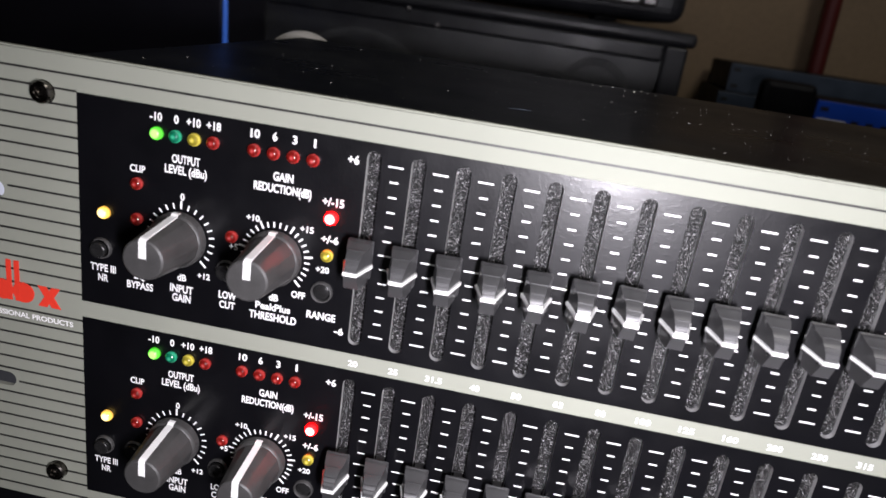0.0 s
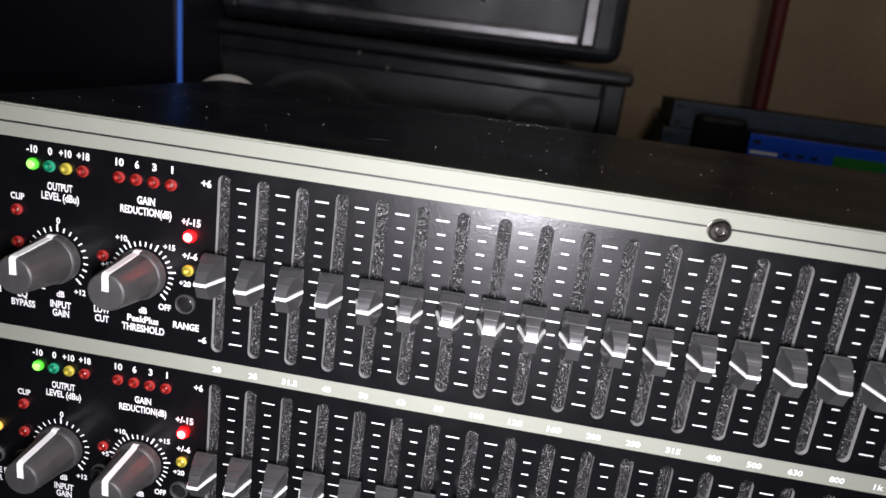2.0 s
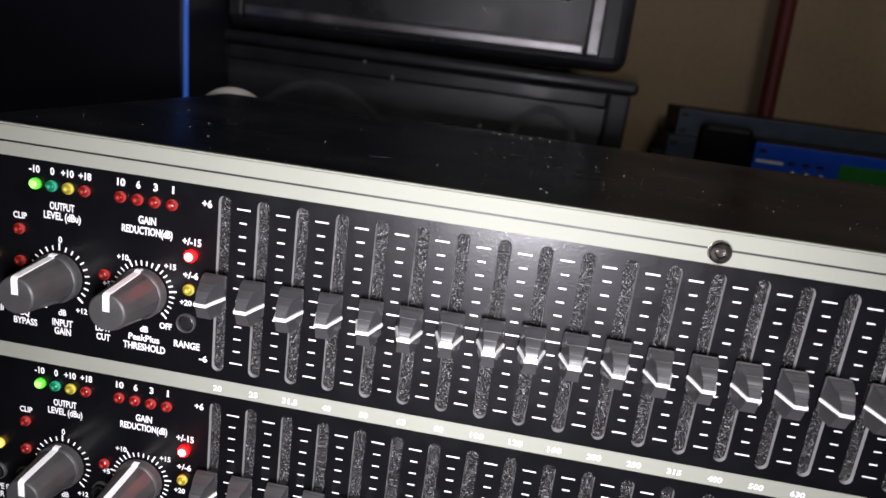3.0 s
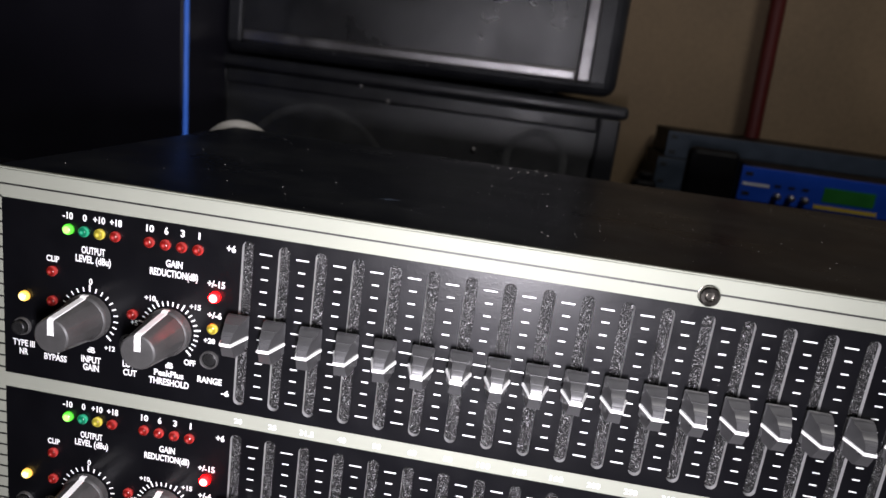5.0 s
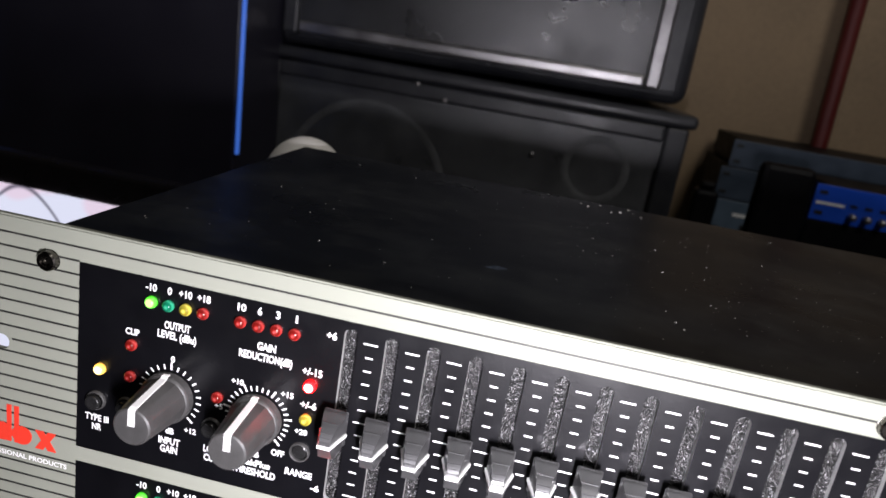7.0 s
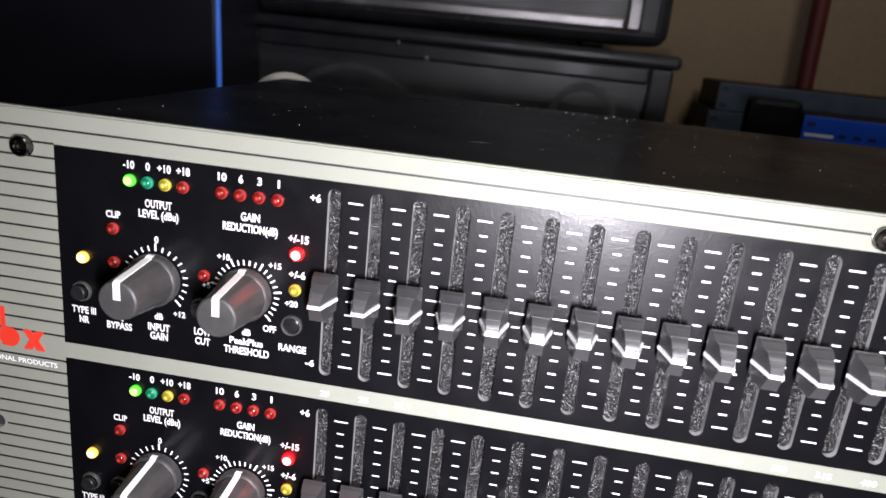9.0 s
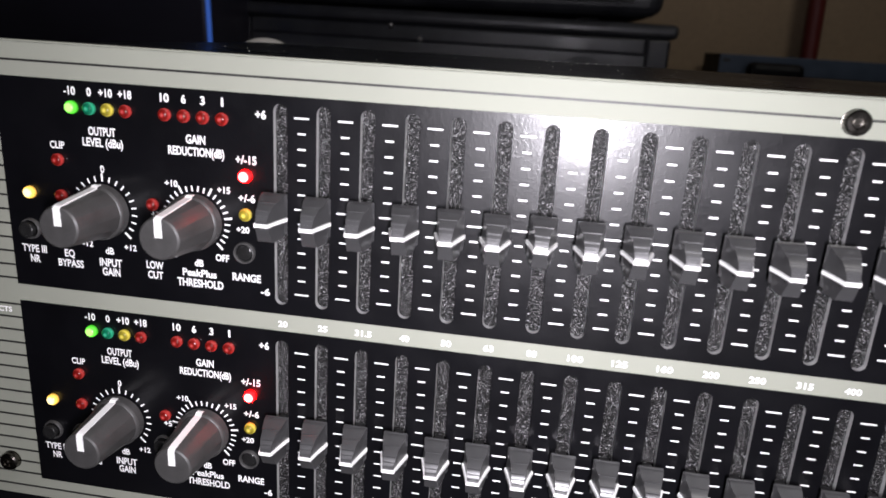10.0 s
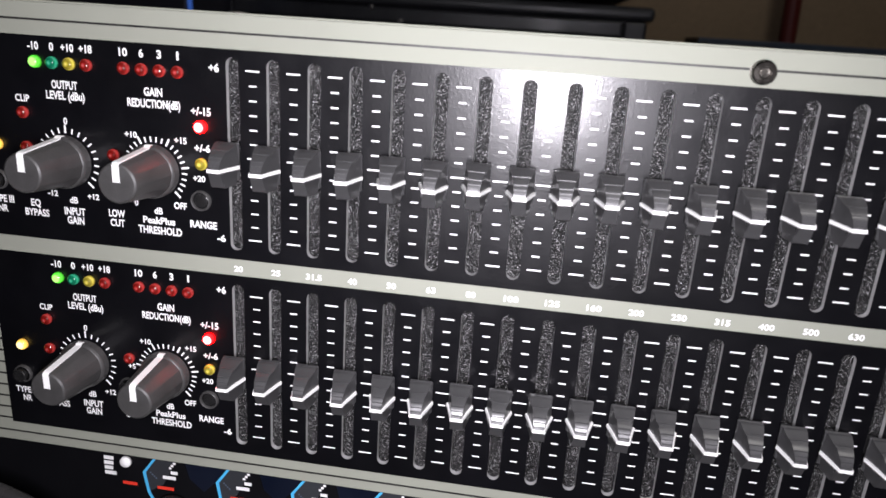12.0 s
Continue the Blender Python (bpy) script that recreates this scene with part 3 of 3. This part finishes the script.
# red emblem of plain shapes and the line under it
emblem = bmesh.new()
for ex, ez, r in ((0.0033, 0.0677, 0.0029), (0.0093, 0.0677, 0.0029)):
    prism([(ex + r * 1.05 * math.sin(2 * math.pi * i / 24), ez + r * math.cos(2 * math.pi * i / 24)) for i in range(24)], -0.0003, 0.0, emblem)
for x0, x1 in ((0.0047, 0.0060), (0.0070, 0.0083)):
    add_box(emblem, x0, x1, -0.00034, 0.0, 0.0650, 0.0765)
prism([(0.0135, 0.0648), (0.0160, 0.0648), (0.0167, 0.0660), (0.0174, 0.0648), (0.0199, 0.0648), (0.0180, 0.0677), (0.0199, 0.0706), (0.0174, 0.0706), (0.0167, 0.0694), (0.0160, 0.0706), (0.0135, 0.0706), (0.0154, 0.0677)], -0.0003, 0.0, emblem)
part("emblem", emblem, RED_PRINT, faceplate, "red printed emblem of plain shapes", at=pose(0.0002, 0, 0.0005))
lettering("PROFESSIONAL PRODUCTS", 0.0094, 0.0608, 0.0015, 0.0282, faceplate, y=-0.00016)


# cap screws
def hex_points(r):
    return [(r * math.sin(math.pi / 3 * i), r * math.cos(math.pi / 3 * i)) for i in range(6)]


head = add_lathe(bmesh.new(), [(0.0027, 0.0), (0.0027, -0.0017), (0.0024, -0.0021), (0.0014, -0.0021), (0.0013, -0.0008), (0.0001, -0.0007)], 32)
HEAD = link_mesh("screw", head, SCREW_STEEL, True)
HEAD.set_sharp_from_angle(angle=radians(35))
WASHER = link_mesh("washer", add_lathe(bmesh.new(), [(0.0028, 0.0), (0.0028, -0.0002), (0.0025, -0.0003), (0.0024, 0.0)], 32, close=False), SCREW_STEEL)
SOCKET = link_mesh("socket", prism(hex_points(0.0008), -0.0012, -0.0007), SCREW_STEEL)
for x, z in ((0.0180, 0.1227), (0.0176, 0.0140), (0.2249, 0.1273), (0.2249, 0.0060), (0.4365, 0.1227), (0.4365, 0.0140)):
    s = part("screw", HEAD, None, equalizer, "blackened socket cap screw", at=pose(x, -0.0002, z, 0, x * 900, 0))
    part("washer", WASHER, None, s)
    part("socket", SOCKET, None, s)

# chassis and cover
part("chassis", box(0.0175, 0.4351, 0.0045, 0.186, 0.003, 0.1290), COVER_BLACK, equalizer, "black steel chassis")
cover = bmesh.new()
add_box(cover, 0.0165, 0.4361, 0.0032, 0.1880, 0.1292, 0.1308, bevel=0.0006, segments=2)
part("top_cover", cover, COVER_BLACK, equalizer, "black painted top cover with dust and scuffs")
rng = random.Random(3)
flecks = bmesh.new()
for k in range(420):
    x, y, r = rng.uniform(0.025, 0.43), rng.uniform(0.012, 0.184), rng.choice((0.00006, 0.00008, 0.00010, 0.00014, 0.00022))
    if k < 120:
        # a drift of finer dust across the middle of the cover
        x, y, r = rng.gauss(0.20, 0.030), min(0.184, max(0.012, rng.gauss(0.065, 0.035))), rng.choice((0.00007, 0.00009, 0.00012))
    elif k < 127:
        # a few larger crumbs near the back
        x, y, r = 0.157 + 0.0048 * (k - 120) + rng.uniform(-0.001, 0.001), rng.uniform(0.166, 0.184), rng.uniform(0.0004, 0.0007)
    m = pose(x, y, 0.1309, 0, 0, rng.uniform(0, 180)) @ Matrix.Diagonal((rng.uniform(0.7, 2.2), rng.uniform(0.6, 1.2), 0.4, 1))
    bmesh.ops.create_icosphere(flecks, subdivisions=1, radius=r, matrix=m)
part("dust", flecks, WHITE_TAPE, equalizer, "pale specks of dust and lint", kind="stuff")
for k in range(3):
    sc = bmesh.new()
    add_box(sc, -0.0022, 0.0022, -0.0003, 0.0003, 0, 0.00006)
    part("scuff", sc, UNIT_GREY, equalizer, "pale scuff mark", at=pose(0.129 + 0.001 * k, 0.046 + 0.0013 * k, 0.1308, 0, 0, rng.uniform(-12, 12)))

# ---- white domed bottle behind the equalizer's corner ----
bottle = thing("bottle", pose(0.0115, 0.2075, -0.1), "white plastic bottle with a round domed top behind the equalizer", "bottle")
R = 0.0212
dome = [(R * math.cos(a), 0.2115 + R * math.sin(a)) for a in [i * math.pi / 40 for i in range(20)]] + [(0.0001, 0.2327)]
part("body", add_lathe(bmesh.new(), [(R - 0.002, 0.0), (R, 0.002), (R, 0.2110)], 48), WHITE_TAPE, bottle, smooth=True, at=pose(0, 0, 0, 90))
part("domed_top", add_lathe(bmesh.new(), dome, 64), WHITE_TAPE, bottle, "smooth bright white dome", smooth=True, at=pose(0, 0, 0, 90))

# ---- device under the equalizer ----
lower = thing("signal_processor", pose(-0.0052, 0.004, -0.1000), "black rack processor with blue-outlined dials under the equalizer", "processor")
part("front_panel", box(PX0, PX1, 0.0, 0.003, 0.012, 0.0995, bevel=0.0004), UNIT_BLACK, lower)
part("case", box(0.0113, 0.4413, 0.0035, 0.22, 0.012, 0.0985), UNIT_BLACK, lower)
for fx in (0.04, 0.41):
    for fy in (0.03, 0.19):
        part("foot", add_lathe(bmesh.new(), [(0.010, -0.0120), (0.0115, 0.0)], 20), CABLE, lower, at=pose(fx, fy, 0.012 + 0.0, -90))
for r in range(4):
    part("printed_bar", box(0.0578, 0.0578 + (0.0032, 0.0030, 0.0028, 0.0038)[r], -0.0002, 0.0, 0.0982 - 0.0018 * r - 0.0012, 0.0982 - 0.0018 * r), WHITE_PRINT, lower)
part("white_button", add_lathe(bmesh.new(), [(0.0018, 0.0), (0.0018, -0.0010), (0.0015, -0.0014), (0.0001, -0.0015)], 24), WHITE_LINE, lower, "round white button", smooth=True, at=pose(0.0654, 0, 0.0973))
for k in range(16):
    x0 = 0.0706 + 0.0240 * k
    w = 0.00095
    left = [(x0 + 0.0036, 0.0993), (x0, 0.0942), (x0 + 0.0012, 0.0870), (x0 + 0.0045, 0.0800)]
    if x0 + 0.022 > PX1 - 0.02:
        break
    part("dial_field", prism([(x0 + 0.0046, 0.0993), (x0 + 0.0010, 0.0942), (x0 + 0.0020, 0.0875), (x0 + 0.0066, 0.0905), (x0 + 0.0112, 0.0993)], -0.00012, 0.0), SLATE_PRINT, lower, "dark slate printed field")
    part("dial_field", prism([(x0 + 0.0142, 0.0993), (x0 + 0.0276, 0.0993), (x0 + 0.0240, 0.0942), (x0 + 0.0200, 0.0900), (x0 + 0.0155, 0.0940)], -0.00008, 0.0), NAVY_PRINT, lower, "navy blue printed field")
    part("dial_outline", prism(left + [(x + w, z) for x, z in left[::-1]], -0.00025, 0.0), CYAN_PRINT, lower, "light blue printed outline")
    part("printed_bar", box(x0 + 0.0093, x0 + 0.0115, -0.0002, 0.0, 0.0948, 0.0958), WHITE_PRINT, lower)
    part("printed_bar", box(x0 + 0.0066, x0 + 0.0108, -0.0002, 0.0, 0.0928, 0.0939), WHITE_PRINT, lower)
    for q in range(3):
        part("printed_mark", box(x0 + 0.0088 + 0.0007 * q, x0 + 0.0096 + 0.0007 * q, -0.0002, 0.0, 0.0966 + 0.0009 * q, 0.0973 + 0.0009 * q), WHITE_PRINT, lower)
    for q in range(4):
        part("printed_mark", box(x0 + 0.0024 + 0.0006 * q, x0 + 0.0028 + 0.0006 * q, -0.0002, 0.0, 0.0942 - 0.0006 * q, 0.0946 - 0.0006 * q), UNIT_PALE, lower)
    part("dial_knob", add_lathe(bmesh.new(), [(0.0062, 0.0), (0.0062, -0.002), (0.0052, -0.0025), (0.0045, -0.012), (0.0001, -0.0125)], 28), BUTTON_BLACK, lower, "black dial", smooth=True, at=pose(x0 + 0.0100, 0, 0.0815))
    for a, b in (((-0.0070, -0.0022),) if k == 0 else ()) + ((0.0046, 0.0100),):
        part("red_mark", box(x0 + a, x0 + b, -0.0002, 0.0, 0.0888, 0.0898), RED_PRINT, lower)

# ---- cables in front of the processor ----
def cable(points, radius, label):
    cu = bpy.data.curves.new("cable", "CURVE")
    cu.dimensions, cu.bevel_depth, cu.bevel_resolution, cu.resolution_u = "3D", radius, 4, 10
    sp = cu.splines.new("NURBS")
    sp.points.add(len(points) - 1)
    for p, co in zip(sp.points, points):
        p.co = (*co, 1)
    sp.use_endpoint_u, sp.order_u = True, 4
    tmp = bpy.data.objects.new("cable", cu)
    me = bpy.data.meshes.new_from_object(tmp)
    bpy.data.objects.remove(tmp)
    me.materials.append(CABLE)
    ob = new("cable", me)
    for p in me.polygons:
        p.use_smooth = True
    return tagged(ob, label, "cable", "bundle of black cables")


rng = random.Random(12)
for k in range(6):
    y = -0.014 - 0.006 * k
    z = -0.0010 - 0.0042 * k
    cable([(-0.09, y - 0.01, -0.0945), (-0.07, y, z - 0.02), (-0.040 + 0.004 * k, y - 0.004, z + rng.uniform(-0.003, 0.003)), (0.002, y, z + rng.uniform(-0.004, 0.003)), (0.030, y - 0.003, z + rng.uniform(-0.005, 0.001)), (0.058 + 0.006 * k, y, z - 0.013), (0.070 + 0.004 * k, y - 0.004, -0.055), (0.07, y - 0.008, -0.0945)], 0.0025, "black rubber cable looped in front of the processor")


# ---- loudspeakers behind ----
low_box = thing("loudspeaker", pose(0.041, 0.60, -0.1, 0, 0, 0) @ Matrix.Diagonal((1.057, 1.057, 1.078, 1)), "black loudspeaker cabinet with a lipped rim and round embossed front", "loudspeaker", "stacked loudspeakers")
part("body", box(-0.218, 0.220, 0.012, 0.27, 0.003, 0.236, bevel=0.006), CABINET, low_box)
part("rim", box(-0.226, 0.226, -0.004, 0.272, 0.230, 0.243, bevel=0.005, segments=3), CABINET, low_box, "rounded black rim")
for x0, x1, z0, z1 in ((-0.218, -0.196, 0.003, 0.230), (0.198, 0.220, 0.003, 0.230), (-0.196, 0.198, 0.003, 0.022), (-0.196, 0.198, 0.214, 0.230)):
    part("frame_bar", box(x0, x1, -0.001, 0.012, z0, z1, bevel=0.003), CABINET, low_box)
front = part("front_board", box(-0.196, 0.198, 0.006, 0.013, 0.022, 0.214), GRILLE, low_box, "dusty dark front board")
for cx, cz, r in ((-0.095, 0.115, 0.085), (0.140, 0.176, 0.030)):
    prof = [(r - 0.005, 0.0), (r - 0.0025, -0.0004), (r, -0.0006), (r + 0.0025, -0.0004), (r + 0.005, 0.0)]
    part("cone_ring", add_lathe(bmesh.new(), prof, 64, close=False), RING_DUST, low_box, "dusty embossed ring", smooth=True, at=pose(cx, 0.0062, cz))
for x, z in ((-0.204, 0.205), (-0.05, 0.228), (0.075, 0.180), (-0.02, 0.2165)):
    part("rivet", add_lathe(bmesh.new(), [(0.0028, 0.0), (0.0022, -0.0016), (0.0001, -0.0022)], 14), TRIM_METAL, low_box, "bright rivet", smooth=True, at=pose(x, -0.001 if z > 0.21 else 0.006, z))

top_box = thing("loudspeaker", pose(0.036, 0.60, 0.1687, 0, -0.5, 0) @ Matrix.Diagonal((1.057, 1.057, 1.057, 1)), "black loudspeaker cabinet with a metal-framed dusty grille", "loudspeaker", "stacked loudspeakers")
part("body", box(-0.214, 0.216, 0.010, 0.268, -0.002, 0.36, bevel=0.014, segments=4), CABINET, top_box)
for fx in (-0.15, 0.15):
    for fy in (0.12, 0.23):
        part("rubber_foot", box(fx - 0.012, fx + 0.012, fy - 0.012, fy + 0.012, -0.0062, -0.0018, bevel=0.001), UNIT_BLACK, top_box)
part("grille", box(-0.176, 0.172, 0.002, 0.012, 0.018, 0.335), GRILLE_DARK, top_box, "dusty dark grille")
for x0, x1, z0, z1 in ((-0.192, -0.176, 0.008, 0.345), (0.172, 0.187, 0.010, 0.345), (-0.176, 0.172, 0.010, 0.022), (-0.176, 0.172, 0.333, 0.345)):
    # left and top bars coloured black, as the metal there catches no light
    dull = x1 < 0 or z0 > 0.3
    part("grille_frame_bar", box(x0, x1, -0.004, 0.010, z0, z1, bevel=0.003), CABINET if dull else TRIM_METAL, top_box, "grille frame darkened where it catches no light" if dull else "dull metal grille frame")
for x, z in ((-0.196, 0.006), (-0.08, 0.004), (0.02, 0.004)):
    part("rivet", add_lathe(bmesh.new(), [(0.0026, 0.0), (0.0020, -0.0016), (0.0001, -0.0022)], 14), TRIM_METAL, top_box, "bright rivet", smooth=True, at=pose(x, 0.012, z + 0.006))

# ---- dark cabinet with blue edges ----
tower = thing("dark_cabinet", pose(-0.2935, 0.5, -0.1, 0, -1.7, 0), "near-black cabinet with thin blue glowing side edges", "cabinet")
part("body", box(-0.133, 0.133, 0.0, 0.30, 0.0, 0.75, bevel=0.003), DARK_BOX, tower)
for ex in (-0.1355, 0.1355):
    part("edge_strip", box(ex - 0.0013, ex + 0.0013, -0.002, 0.004, 0.150, 0.74, bevel=0.0008), BLUE_EDGE, tower, "blue glowing edge strip")

# ---- lit screen at the side ----
monitor = thing("monitor", pose(-0.27, 0.25, -0.1), "small monitor showing a white page behind the equalizer", "monitor")
part("bezel", box(-0.21, 0.19, 0.001, 0.016, 0.012, 0.1785, bevel=0.003), BEZEL, monitor, "black bezel")
part("display", box(-0.20, 0.18, -0.0008, 0.001, 0.024, 0.1578), SCREEN, monitor, "lit white display")
part("stand", box(-0.09, 0.07, -0.03, 0.08, 0.0, 0.012, bevel=0.003), BEZEL, monitor)

# ---- rack gear on the far side ----
def rack_unit(name, x, y, z0, z1, width, depth, paint, label, ears=True, details=()):
    u = thing(name, pose(x, y, z0), label, "rack unit", "stacked rack units")
    h = z1 - z0
    part("front_panel", box(0, width, 0, 0.003, 0.0005, h - 0.0005, bevel=0.0005), paint, u)
    part("case", box(0.016, width - 0.016, 0.0032, depth, 0.0, h - 0.001, bevel=0.001), UNIT_BLACK, u)
    if ears:
        for fz in (0.22, 0.78):
            part("ear_hole", box(0.004, 0.012, -0.0004, 0.0, h * fz - 0.002, h * fz + 0.002, bevel=0.0015), BLACK_PRINT, u)
    return u


base_amp = rack_unit("power_amplifier", 0.350, 0.748, -0.1, 0.0650, 0.46, 0.19, UNIT_PALE, "pale blue-grey rack amplifier at the bottom of a stack")
part("printed_bar", box(0.024, 0.046, -0.0004, 0.0, 0.146, 0.150), WHITE_PRINT, base_amp)
part("vent_slot", box(0.036, 0.066, -0.0004, 0.0, 0.124, 0.137, bevel=0.003), BLACK_PRINT, base_amp)
rack_unit("rack_mixer", 0.347, 0.750, 0.0655, 0.1045, 0.46, 0.18, UNIT_GREY, "dark blue-grey rack unit in a stack")
rack_unit("rack_mixer", 0.3545, 0.752, 0.1050, 0.1385, 0.46, 0.18, UNIT_GREY, "dark blue-grey rack unit on top of a stack")
# plain black block at the left side of the stack
plug = thing("upright_block", pose(0.317, 0.715, -0.1), "black upright block beside the rack stack", "plug")
part("case", box(0, 0.029, 0, 0.026, 0, 0.176, bevel=0.005), UNIT_BLACK, plug)
part("cap", box(0.006, 0.024, 0.004, 0.022, 0.1762, 0.186, bevel=0.004), UNIT_BLACK, plug)
# plain black box filling the gap between the stack and the blue unit
block = thing("gap_box", pose(0.3470, 0.580, -0.1), "plain black box in the gap beside the blue rack unit", "adapter")
part("case", box(0, 0.052, 0, 0.020, 0, 0.232, bevel=0.006), UNIT_BLACK, block)
plug_amp = rack_unit("power_amplifier", 0.4095, 0.604, -0.1, 0.0810, 0.44, 0.12, UNIT_BLACK, "black rack amplifier under the blue unit", ears=False)
crossover = rack_unit("crossover", 0.4090, 0.604, 0.0815, 0.1190, 0.44, 0.12, UNIT_BLUE, "bright blue rack crossover with small knobs and a green display")
part("printed_bar", box(0.003, 0.031, -0.0004, 0.0, 0.0172, 0.0200), WHITE_PRINT, crossover)
for k in range(3):
    part("small_knob", add_lathe(bmesh.new(), [(0.0036, 0.0), (0.0034, -0.008), (0.0001, -0.0085)], 18), TRIM_METAL, crossover, "small pale knob", smooth=True, at=pose(0.0395 + 0.0145 * k, 0, 0.0095))
    part("knob_pad", box(0.0360 + 0.0145 * k, 0.0430 + 0.0145 * k, -0.0004, 0.0, 0.0185, 0.0215), BLACK_PRINT, crossover)
part("display", box(0.087, 0.140, -0.0005, 0.0, 0.0105, 0.026), GREEN_LCD, crossover, "dark green display")
part("label_strip", box(0.080, 0.145, -0.0005, 0.0, 0.0025, 0.0065), YELLOW_PRINT, crossover, "yellow label strip")
